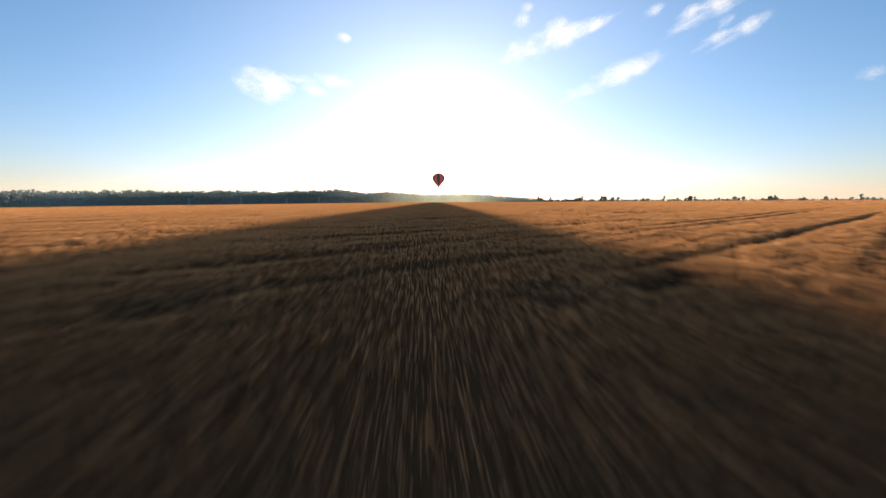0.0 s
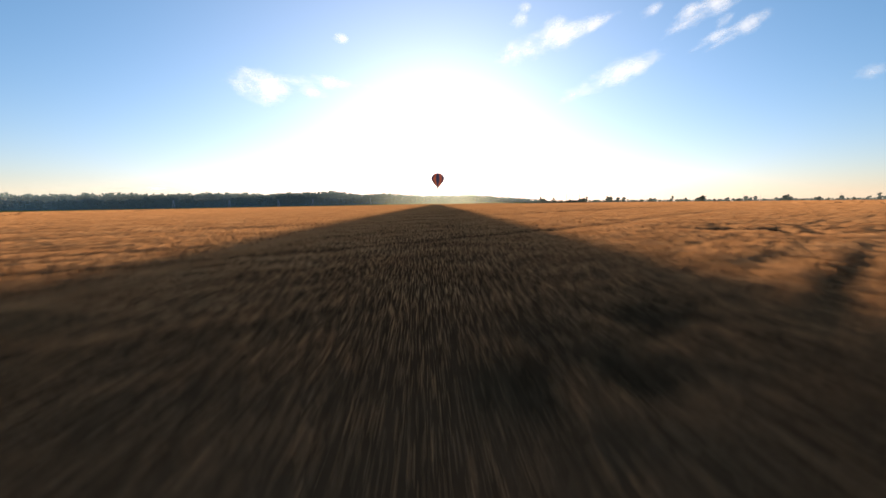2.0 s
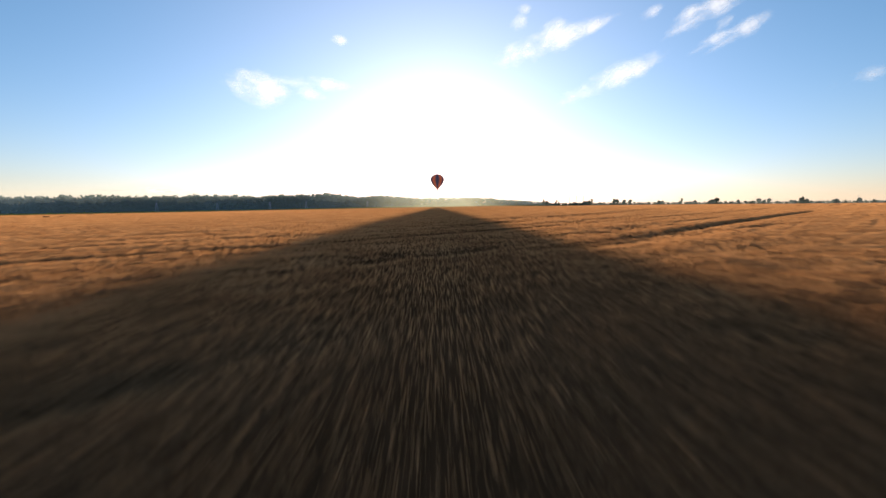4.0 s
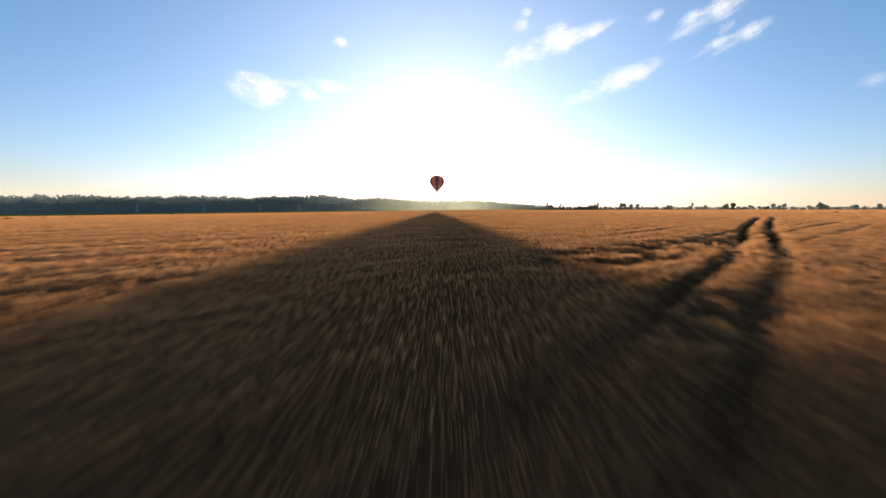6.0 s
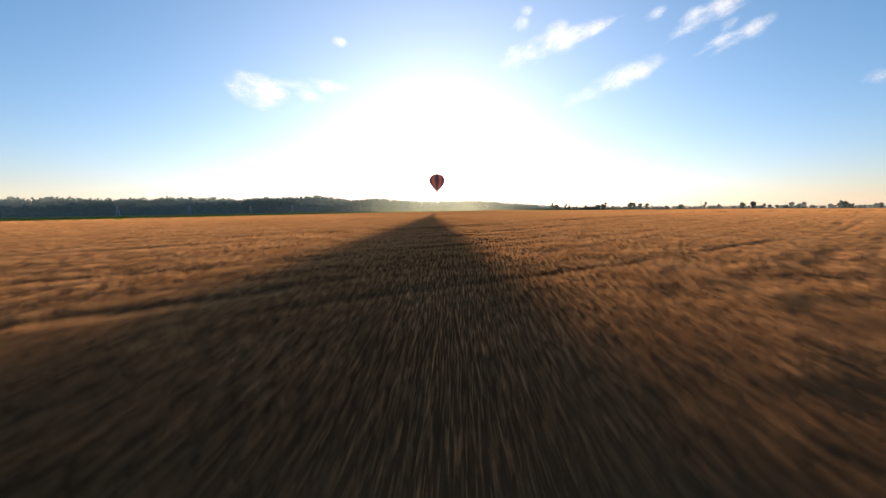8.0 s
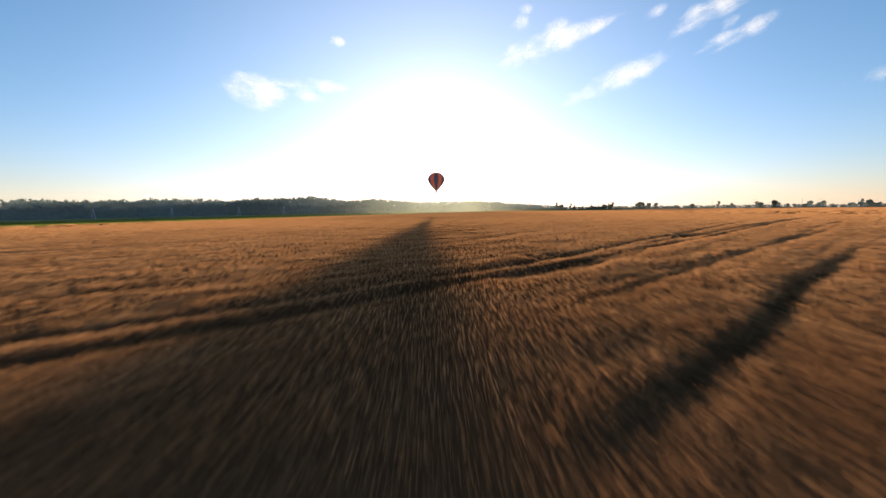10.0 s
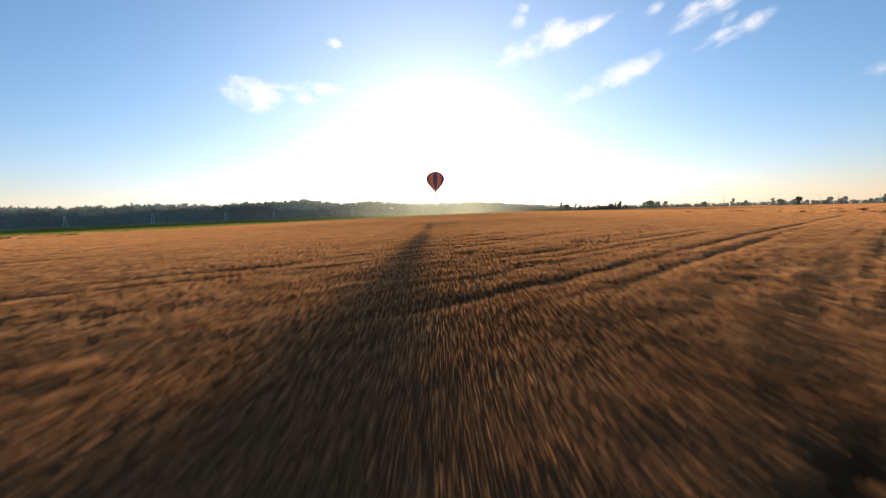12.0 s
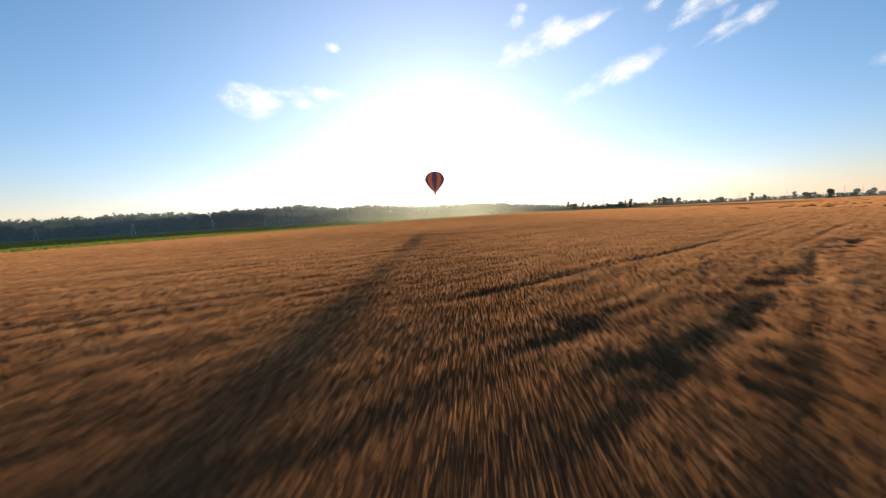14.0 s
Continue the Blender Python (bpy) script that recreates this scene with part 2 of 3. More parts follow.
# wheel tracks cross the field in parallel, each named by its distance along their normal:
# distance, half width, depth, from and to along the track, drift
EARLY_TRACKS = ((11.3, 0.3, 0.55, 18, 95, -0.03), (9.5, 0.3, 0.5, 20, 70, -0.03), (4.2, 0.35, 0.6, 14, 66, -0.05), (9.1, 0.35, 0.4, -2, 12, -0.1), (19.4, 0.3, 0.45, 6, 24, -0.15),
                (12.5, 0.4, 0.4, 2, 11, 0), (18.8, 0.3, 0.4, 27, 31, 0), (32.05, 0.3, 0.45, 8, 20, 0.1), (25.25, 0.35, 0.4, 4, 13, 0.1), (28.55, 0.35, 0.5, 30, 44, 0),
                (30.65, 0.35, 0.45, 34, 50, 0), (44, 0.3, 0.5, 20, 60, 0), (61.5, 0.32, 1.1, 5, 42, 0))
MIDDLE_TRACKS = ((77.07, 0.4, 1.05, 44, 165, 0), (66.47, 0.7, 0.85, 62, 140, 0), (65.67, 0.5, 0.7, 66, 85, -0.12), (68.47, 0.4, 0.5, 55, 62, 0), (80.07, 0.35, 0.7, 80, 96, 0),
                 (91.5, 0.3, 0.6, 89, 115, 0.03), (84.2, 0.36, 1.7, 71, 160, 0.175), (82.7, 0.34, 1.6, 73, 160, 0.173), (92.67, 0.6, 0.8, 86, 104, -0.12), (83.67, 0.3, 0.5, 46, 60, -0.1),
                 (117.97, 0.3, 0.4, 55, 72, 0), (121.27, 0.35, 0.75, 78, 96, 0.05), (119.47, 0.25, 0.4, 97, 125, -0.15), (100.07, 0.36, 0.45, 104, 113, 0), (97.67, 0.36, 0.42, 102, 112, 0))
LATE_TRACKS = ((128.74, 0.3, 0.25, 90, 140, 0), (149.44, 0.38, 0.85, 104, 122, 0), (147.34, 0.38, 1.25, 103, 225, 0.01), (137.54, 0.36, 0.85, 124, 147, 0), (149.24, 0.3, 0.6, 128, 200, 0.05),
               (149.14, 0.4, 0.7, 152, 205, 0), (142.04, 0.3, 0.3, 130, 200, 0), (143.24, 0.28, 0.22, 130, 185, -0.05), (149.44, 0.45, 0.85, 130, 142, 0), (146.74, 0.45, 0.8, 133, 143, 0),
               (163.85, 0.3, 0.15, 165, 290, 0), (173.45, 0.4, 0.35, 148, 270, -0.01), (170.8, 0.36, 0.38, 148, 200, 0), (176.75, 0.3, 0.16, 150, 190, 0))
LAST_TRACKS = ((178.7, 0.4, 0.36, 162, 190, -0.04), (181.2, 0.5, 0.2, 160, 196, -0.04), (189.7, 0.35, 0.5, 143, 155, -0.1), (188, 0.3, 0.5, 134, 150, -0.1), (186.5, 0.3, 0.5, 147, 155, 0),
               (188.4, 0.35, 0.22, 164, 200, 0.12), (191.82, 0.4, 0.45, 172, 182, 0), (195.12, 0.35, 0.6, 172, 178, 0), (201.32, 0.3, 0.5, 178, 208, -0.03), (228.32, 0.3, 0.65, 168, 215, -0.08))
TRACKS = EARLY_TRACKS + MIDDLE_TRACKS + LATE_TRACKS + LAST_TRACKS
# beaten-down patches: x, y, half length along the tracks, half width, depth
EARLY_PATCHES = ((19.65, 65, 2.6, 1.6, 1.8), (22.35, 61.5, 2.8, 1.8, 1.9), (26.15, 59, 2.6, 1.5, 1.8), (25.15, 53, 2.4, 1.5, 1.7), (29.15, 55, 3.2, 1.3, 1.7), (9.75, 29.8, 1.8, 0.9, 1.5), (16.75, 33.7, 2, 0.9, 1.3),
                 (1.45, 41.1, 2.2, 1.2, 1), (3.35, 43.1, 2.2, 1, 1), (3.65, 8.3, 1.4, 0.7, 0.9), (6.25, 9.8, 1.8, 0.8, 0.9), (-3.85, 7.3, 1.3, 0.6, 0.8))
MIDDLE_PATCHES = ((12.08, 115.7, 2.2, 0.8, 1.4), (21.08, 123.2, 3.2, 0.8, 1.3), (14.58, 99.3, 5, 1, 1.5), (-4.22, 87.9, 1.5, 0.7, 0.8), (5.78, 127.6, 3, 1.3, 1.6), (11.78, 131, 4, 1.6, 1.7),
                  (17.28, 135, 4, 1.4, 1.6), (13.28, 104, 7, 0.9, 0.9), (-12.72, 118, 5, 0.4, 0.8), (4.78, 116.6, 2.2, 1, 1.7), (4.7, 125.5, 2.6, 1.1, 1.9), (8, 126.6, 3.2, 1.1, 1.8), (14.5, 132.3, 3.8, 1.2, 1.8))
LATE_PATCHES = ((1.45, 180.8, 1.6, 0.8, 1.1), (3.95, 176.8, 1.8, 0.8, 1.2), (8.55, 179.3, 2, 0.7, 1.2), (6.25, 204.5, 1.2, 0.7, 1.4), (23.5, 219, 3.5, 0.9, 1.7), (4.4, 219.4, 1.6, 0.7, 1.1),
                (12.65, 233, 2.4, 0.7, 0.8), (13.4, 253.1, 4, 1, 1.2), (5.85, 259.8, 1.6, 0.8, 0.94), (7.45, 259.3, 2, 0.8, 0.94), (8.65, 261.8, 2.2, 0.6, 0.94), (11.15, 263.8, 2, 0.6, 0.86),
                (4.75, 262.8, 1.6, 0.6, 0.86), (20.95, 262, 5, 0.8, 0.72), (26.95, 272, 6, 1, 0.65), (14.95, 268, 4, 0.7, 0.65), (30.95, 281, 6, 0.9, 0.72))
LAST_PATCHES = ((0.6, 238.8, 1.5, 0.7, 1.2), (2.9, 240.4, 1.6, 0.7, 1.2), (3.9, 238.4, 1.4, 0.6, 1.1), (0.9, 245.3, 1.3, 0.5, 0.9), (2.8, 243.4, 1.4, 0.6, 1), (14.5, 252.4, 2.2, 0.8, 0.8), (6.8, 244.9, 2, 0.8, 0.9))
PATCHES = EARLY_PATCHES + MIDDLE_PATCHES + LATE_PATCHES + LAST_PATCHES
ALONG, ACROSS = (0.755, 0.656), (-0.656, 0.755)


def drill_rows(x, y):
    """Long shallow furrows between the sown rows, from 0 to 1."""
    c = ACROSS[0] * x + ACROSS[1] * y + 0.5 * (rough(x, y, 20, 15) - 0.5)
    s = ALONG[0] * x + ALONG[1] * y
    fine = fade(rough(s * 0.045, c, 0.75, 13), 0.5, 0.95)
    broad = fade(rough(s * 0.03, c, 2.6, 14), 0.25, 0.8)
    return fine * (0.25 + 0.75 * broad)


def lowered(x, y):
    """How far the crop is pressed down, from 0 to 1."""
    x, y = np.broadcast_arrays(np.asarray(x, float), np.asarray(y, float))
    shape, x, y = x.shape, x.ravel(), y.ravel()
    wob = 0.7 * (rough(x, y, 16, 5) - 0.5) + 0.3 * (rough(x, y, 2.5, 6) - 0.5)
    c = ACROSS[0] * x + ACROSS[1] * y + wob
    s = ALONG[0] * x + ALONG[1] * y
    low = 0.075 * (1 - 0.65 * fade(np.abs(x), 30, 90)) * drill_rows(x, y)
    uneven = 0.45 + 0.75 * rough(x, y, 0.7, 23)
    for k, (at, wide, deep, start, stop, drift) in enumerate(TRACKS):
        off = c - at - drift * np.maximum(s - start, 0)
        i = np.nonzero((np.abs(off) < 2.5 * wide) & (s > start - 4) & (s < stop + 10))[0]
        si = s[i]
        gap = fade(rough(si, np.full_like(si, k * 7.0), 9, 11), 0.2, 0.55)
        press = deep * fade(si, start - 4, start + 4) * (1 - fade(si, stop - 10, stop + 10))
        low[i] = np.maximum(low[i], press * np.exp(-(off[i] / wide) ** 2) * (0.2 + 0.8 * gap) * uneven[i])
    for px, py, a, b, deep in PATCHES:
        i = np.nonzero((np.abs(x - px) < 2.2 * (a + b)) & (np.abs(y - py) < 2.2 * (a + b)))[0]
        xi, yi = x[i], y[i]
        u = ((xi - px) * ALONG[0] + (yi - py) * ALONG[1]) / a
        v = ((xi - px) * ACROSS[0] + (yi - py) * ACROSS[1]) / b
        ragged = 1.3 * fade(rough(xi, yi, 0.9, 21) * 0.6 + rough(xi, yi, 0.35, 22) * 0.4, 0.36, 0.66)
        low[i] = np.maximum(low[i], 0.62 * deep * np.exp(-(u * u + v * v)) * ragged)
    return np.clip(low, 0, 1).reshape(shape)


CROP = 0.95


def crop_top(x, y):
    return (land(x, y) + CROP * (1 - 0.75 * lowered(x, y)) + (0.02 + 0.06 * (1 - fade(np.abs(x), 8, 30))) * (rough((ALONG[0] * x + ALONG[1] * y) * 0.5, ACROSS[0] * x + ACROSS[1] * y, 0.42, 2) - 0.5)
            + (0.02 + (0.05 + 0.03 * fade(y, 150, 200)) * (1 - fade(np.abs(x), 7, 26))) * (rough((ALONG[0] * x + ALONG[1] * y) * 0.4, ACROSS[0] * x + ACROSS[1] * y, 1.1, 4) - 0.6))


def spaced(a, b, step, far_a, far_b, growth=1.12):
    mid = list(np.arange(a, b, step))
    lo, hi, s = [], [], step
    v = a
    while v > far_a:
        s *= growth
        v -= s
        lo.append(max(v, far_a))
    v, s = mid[-1], step
    while v < far_b:
        s *= growth
        v += s
        hi.append(min(v, far_b))
    return np.array(lo[::-1] + mid + hi)


def sheet(name, xs, ys, height, mat, keep=None):
    gx, gy = np.meshgrid(xs, ys)
    z = height(gx, gy)
    v = np.stack((gx, gy, z), -1).reshape(-1, 3)
    n = len(xs)
    i = np.arange((len(ys) - 1) * n).reshape(-1, n)[:, :-1].ravel()
    f = np.stack((i, i + 1, i + n + 1, i + n), -1)
    if keep is not None:
        ok = keep(gx, gy).ravel()
        f = f[ok[f].all(1)]
    me = raw_mesh(name, v, f, 4, True)
    me.materials.append(mat)
    return new(name, me)


ground = sheet("ground", spaced(-40, 40, 8, -4600, 4600, 1.15), spaced(-20, 420, 8, -3500, 4600, 1.15), lambda x, y: land(x, y) - 0.02, SOIL)
tagged(ground, "bare brown soil and dry meadow of open farmland", "ground", kind="structure")

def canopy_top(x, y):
    """The closed mass of stalks below the ears, coloured dark for the shade in there: it follows tracks and rows near
    the flight line and lies smooth further off.
    """
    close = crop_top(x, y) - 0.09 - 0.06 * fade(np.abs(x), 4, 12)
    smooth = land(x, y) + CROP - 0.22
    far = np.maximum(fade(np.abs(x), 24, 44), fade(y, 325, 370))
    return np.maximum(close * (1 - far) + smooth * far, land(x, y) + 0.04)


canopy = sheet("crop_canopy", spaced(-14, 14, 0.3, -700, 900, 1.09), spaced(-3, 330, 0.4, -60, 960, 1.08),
               canopy_top, SHADED_CANOPY, in_crop)
tagged(canopy, "dense ripe barley field, shade between the ears painted dark, with wheel tracks and beaten-down patches", "barley field", kind="stuff")


# ---- standing barley: ears near the flight line, tufts further off ----
def stems(count, xs, ys, width, height, lean, seed, fork):
    """Bent tapered blades; fork: blades to a tuft."""
    rng = np.random.default_rng(seed)
    x, y = rng.uniform(*xs, count), rng.uniform(*ys, count)
    ok = in_crop(x, y)
    return plant(x[ok], y[ok], width, height, lean, rng, fork)


def plant(x, y, width, height, lean, rng, fork):
    n = len(x)
    low = lowered(x, y)
    top = crop_top(x, y)
    verts, faces, base = [], [], 0
    for k in range(fork):
        ox, oy = (rng.normal(0, width * 1.6, n), rng.normal(0, width * 1.6, n)) if fork > 1 else (0, 0)
        turn = rng.uniform(-0.9, 0.9, n)
        w = width * rng.uniform(0.6, 1.3, n)
        h = height * rng.uniform(0.6, 1.25, n)
        bx, by = rng.normal(0, lean, n) * h, rng.normal(0, lean, n) * h
        cx, cy = np.cos(turn) * w / 2, np.sin(turn) * w / 2
        foot = top - 0.30 * np.minimum(1, height / 0.35)
        tipz = top + h * 0.55 - 0.12 - 0.15 * low
        mx, my, mz = x + ox + bx * 0.45, y + oy + by * 0.45, foot + (tipz - foot) * 0.68
        p = np.stack((np.stack((x + ox - cx * 0.5, y + oy - cy * 0.5, foot), -1), np.stack((x + ox + cx * 0.5, y + oy + cy * 0.5, foot), -1),
                      np.stack((mx + cx, my + cy, mz), -1), np.stack((x + ox + bx, y + oy + by, tipz), -1),
                      np.stack((mx - cx, my - cy, mz), -1)), 1)
        verts.append(p.reshape(-1, 3))
        q = base + np.arange(n)[:, None] * 5
        faces.append(np.concatenate((q + [0, 1, 2], q + [0, 2, 4], q + [4, 2, 3]), 1).reshape(-1, 3))
        base += n * 5
    return np.concatenate(verts), np.concatenate(faces)


def barley(name, label, *batches):
    verts, faces, base = [], [], 0
    for v, f in batches:
        verts.append(v)
        faces.append(f + base)
        base += len(v)
    me = raw_mesh(name, np.concatenate(verts), np.concatenate(faces), 3)
    me.materials.append(STEM)
    return tagged(new(name, me), label, "barley", kind="stuff")


def spikes(x, y, width, height, rng):
    """Single ears: a narrow foot that widens to a ragged head."""
    ok = in_crop(x, y)
    x, y, width, height = x[ok], y[ok], width[ok], height[ok]
    n = len(x)
    low = lowered(x, y)
    top = crop_top(x, y)
    turn = rng.uniform(-0.55, 0.55, n)
    cx, cy = np.cos(turn) * width / 2, np.sin(turn) * width / 2
    lx, ly = rng.normal(0, 0.24, n) * height, rng.normal(-0.04, 0.24, n) * height
    rise = height * (1 - 0.5 * low)
    even = 0.55 + 0.38 * fade(width, 0.025, 0.07)
    foot = np.stack((x, y, top - 0.42), -1)
    one = np.stack((x + lx - cx, y + ly - cy, top - 0.20 + rise * (even + (1 - even) * rng.uniform(0, 1, n))), -1)
    two = np.stack((x + lx + cx, y + ly + cy, top - 0.20 + rise * (even + (1 - even) * rng.uniform(0, 1, n))), -1)
    return np.stack((foot, two, one), 1).reshape(-1, 3), np.arange(3 * n).reshape(-1, 3)


def strewn(count, near, far, y0, y1, width, wide, height, seed, crowd=1.0):
    """Ears on both sides of the flight line, widening from width to wide, crowded towards it."""
    rng = np.random.default_rng(seed)
    k = np.arange(count)
    f = np.mod(k * 0.7548776662 + rng.normal(0, 0.0006, count), 1.0)
    side = np.where(f < 0.5, -1.0, 1.0)
    f = np.abs(2 * f - 1) ** crowd
    x = (near + (far - near) * f) * side
    y = y0 + (y1 - y0) * np.mod(k * 0.5698402910, 1.0) + rng.normal(0, 0.1, count)
    return spikes(x, y, (width + (wide - width) * f) * rng.uniform(0.6, 1.4, count), height * (1 + rng.uniform(-0.06, 0.06, count) * (1 - 0.75 * fade(width + (wide - width) * f, 0.025, 0.07))), rng)


barley("barley_stems", "ripe golden-brown barley ears standing close together",
       stems(60000, (-8, 8), (-1, 330), 0.005, 0.34, 0.28, 1, 1),
       strewn(480000, 0, 10, -1, 335, 0.006, 0.02, 0.28, 2))
barley("barley_ears", "ripe barley ears standing over the open field",
       strewn(480000, 9.0, 42, -2, 430, 0.022, 0.27, 0.31, 3, 1.5),
       strewn(290000, 40, 110, -2, 470, 0.3, 0.55, 0.32, 4, 1.2),
       strewn(130000, 0, 46, 330, 500, 0.08, 0.11, 0.32, 5), strewn(90000, 0, 110, 420, 660, 0.2, 0.2, 0.32, 6))


def rows_of_ears(x, y, width, height, teeth, rng):
    """Short jagged ranks of ears, all facing across the field."""
    n = len(x)
    turn = rng.uniform(-0.35, 0.35, n)
    f = np.linspace(-0.5, 0.5, teeth + 1)
    px = x[:, None] + np.cos(turn)[:, None] * f * width[:, None]
    py = y[:, None] + np.sin(turn)[:, None] * f * width[:, None] + rng.normal(0, 0.04, (n, teeth + 1)) * width[:, None]
    top = crop_top(px, py)
    zag = rng.uniform(0.72, 1.0, (n, teeth + 1))
    zag[:, [0, -1]] *= 0.75
    hi = np.stack((px + rng.normal(0, 0.03, px.shape), py, top - 0.18 + height[:, None] * zag), -1)
    lo = np.stack((px, py, top - 0.42), -1)
    v = np.concatenate((lo, hi), 1).reshape(-1, 3)
    k = np.arange(n)[:, None] * (2 * teeth + 2) + np.arange(teeth)[None, :]
    k = k.ravel()
    return v, np.stack((k, k + 1, k + teeth + 2, k + teeth + 1), -1)


rng = np.random.default_rng(7)
batches = []
count = 46000
x, y = rng.uniform(-430, 560, count), rng.uniform(40, 900, count)
ok = in_crop(x, y) & ((np.abs(x) > 100) | (y > 455))
reach = 2.0 + 0.012 * np.hypot(x, y - 150)
batches.append(rows_of_ears(x[ok], y[ok], (reach * rng.uniform(0.7, 1.3, count))[ok], rng.uniform(0.28, 0.38, ok.sum()), 5, rng))
verts, faces, base = [], [], 0
for v, f in batches:
    verts.append(v)
    faces.append(f + base)
    base += len(v)
me = raw_mesh("barley_ranks", np.concatenate(verts), np.concatenate(faces), 4)
me.materials.append(STEM)
tagged(new("barley_ranks", me), "ripe barley standing in ranks over the open field", "barley", kind="stuff")

# meadow between the field and the wood
meadow = sheet("meadow", spaced(-300, 120, 6, -1200, 500, 1.12), spaced(100, 900, 6, -100, 1100, 1.12), lambda x, y: land(x, y) + 0.12 + 0.25 * rough(x, y, 3, 30),
               GRASS, lambda x, y: (y > np.interp(x, EDGE_X, EDGE_Y) - 3) & (y < np.interp(x, EDGE_X, EDGE_Y) + 560))
rng = np.random.default_rng(31)
x, y = rng.uniform(-420, 200, 150000), rng.uniform(180, 1080, 150000)
far = y - np.interp(x, EDGE_X, EDGE_Y)
ok = (far > 0.5) & (far < 520)
x, y = x[ok], y[ok]
n = len(x)
z = land(x, y)
w = rng.uniform(0.2, 0.7, n)
me = raw_mesh("meadow_grass", np.stack((np.stack((x, y, z), -1), np.stack((x + w, y, z + rng.uniform(0.35, 0.7, n)), -1),
                                        np.stack((x - w, y, z + rng.uniform(0.35, 0.7, n)), -1)), 1).reshape(-1, 3), np.arange(3 * n).reshape(-1, 3), 3)
me.materials.append(GRASS)
tagged(new("meadow_grass", me), "uncut green grass standing along the edge of the field", "grass", kind="stuff")
tagged(meadow, "bright green strip of meadow grass along the wood", "meadow", kind="structure")


# ---- trees ----
def crown_cloud(rng, height, radius, blobs, leaves, low=0.25, spread=1.0):
    """Leaf clumps scattered over several uneven boughs; triangles pairs."""
    verts, faces = [], []
    for b in range(blobs):
        f = rng.uniform(low, 0.97) if b % 3 else low + rng.uniform(0.02, 0.2)
        reach = radius * (0.45 + 0.75 * math.sin(math.pi * min(1, (f - low) / (1 - low) * 0.85 + 0.12)))
        a = rng.uniform(0, math.tau)
        d = rng.uniform(0.15, 0.75) * reach
        c = np.array([math.cos(a) * d, math.sin(a) * d, f * height])
        size = radius * rng.uniform(0.3, 0.58)
        p = rng.normal(0, 1, (leaves, 3))
        p /= np.linalg.norm(p, axis=1)[:, None]
        p = c + p * size * rng.uniform(0.75, 1.1, (leaves, 1)) * np.array([1, 1, 0.8])
        u = rng.normal(0, 1, (leaves, 3))
        u /= np.linalg.norm(u, axis=1)[:, None]
        w = np.cross(u, rng.normal(0, 1, (leaves, 3)))
        w /= np.linalg.norm(w, axis=1)[:, None]
        s = size * rng.uniform(0.3, 0.6, (leaves, 1)) * spread
        q = np.stack((p - u * s, p + w * s * 0.8, p + u * s, p - w * s * 0.8), 1)
        k = len(verts) * leaves * 4
        verts.append(q.reshape(-1, 3))
        i = k + np.arange(leaves)[:, None] * 4
        faces.append(i + np.array([0, 1, 2, 3]))
    return np.concatenate(verts), np.concatenate(faces)


def trunk_mesh(rng, height, girth):
    bm = bmesh.new()
    tube(bm, (0, 0, -0.5), (0.1, 0, height * 0.45), girth, girth * 0.7, 7)
    tube(bm, (0.1, 0, height * 0.45), (0.0, 0.1, height * 0.85), girth * 0.7, girth * 0.2, 6)
    for k in range(6):
        a, f = k * 2.4 + rng.uniform(-0.4, 0.4), rng.uniform(0.3, 0.65)
        tube(bm, (0.05, 0, height * f), (math.cos(a) * height * 0.22, math.sin(a) * height * 0.22, height * (f + 0.2)), girth * 0.4, girth * 0.12, 5)
    return bm


def tree(height, radius, blobs, leaves, seed, low, leaf, label):
    rng = np.random.default_rng(seed)
    root = new("tree")
    part("trunk", trunk_mesh(rng, height, height * 0.018 + 0.05), BARK, root)
    me = raw_mesh("crown", *crown_cloud(rng, height, radius, blobs, leaves, low, 0.85), 4)
    me.materials.append(leaf)
    crown = new("crown", me)
    crown.parent = root
    return tagged(root, label, "tree", "trees beyond the field")


WOOD = ((-800, 450), (-640, 560), (-500, 650), (-415, 735), (-350, 790), (-280, 840), (-190, 900), (-80, 965), (60, 1030), (170, 1100), (300, 1230))


def along_line(line, s):
    n = len(line) - 1
    k = min(int(s * n), n - 1)
    f = s * n - k
    a, b = line[k], line[k + 1]
    return a[0] + (b[0] - a[0]) * f, a[1] + (b[1] - a[1]) * f, b[0] - a[0], b[1] - a[1]


rng = np.random.default_rng(40)
verts, faces, base = [], [], 0
for k in range(1600):
    x, y, dx, dy = along_line(WOOD, rng.uniform(0, 1))
    back = rng.uniform(0, 1) ** 1.3 * 65
    n = math.hypot(dx, dy)
    x, y = x - dy / n * back, y + dx / n * back
    tall = rng.uniform(19.5, 23.5) * (0.85 + 0.3 * float(rough(x, y, 60, 41))) + back * 0.04
    tall *= 1 - 0.07 * (1 - float(fade(x, -420, -250)))
    tall *= 1 - 0.34 * float(fade(x, -260, 120)) - 0.24 * float(fade(x, 110, 300))
    v, f = crown_cloud(rng, tall, tall * rng.uniform(0.3, 0.4), 14, 11, 0.0, 0.95)
    verts.append(v + (x, y, float(land(x, y))))
    faces.append(f + base)
    base += len(v)
me = raw_mesh("forest", np.concatenate(verts), np.concatenate(faces), 4)
me.materials.append(WOOD_LEAF)
tagged(new("forest", me), "long dark edge of a mixed wood beyond the meadow", "forest", kind="stuff")

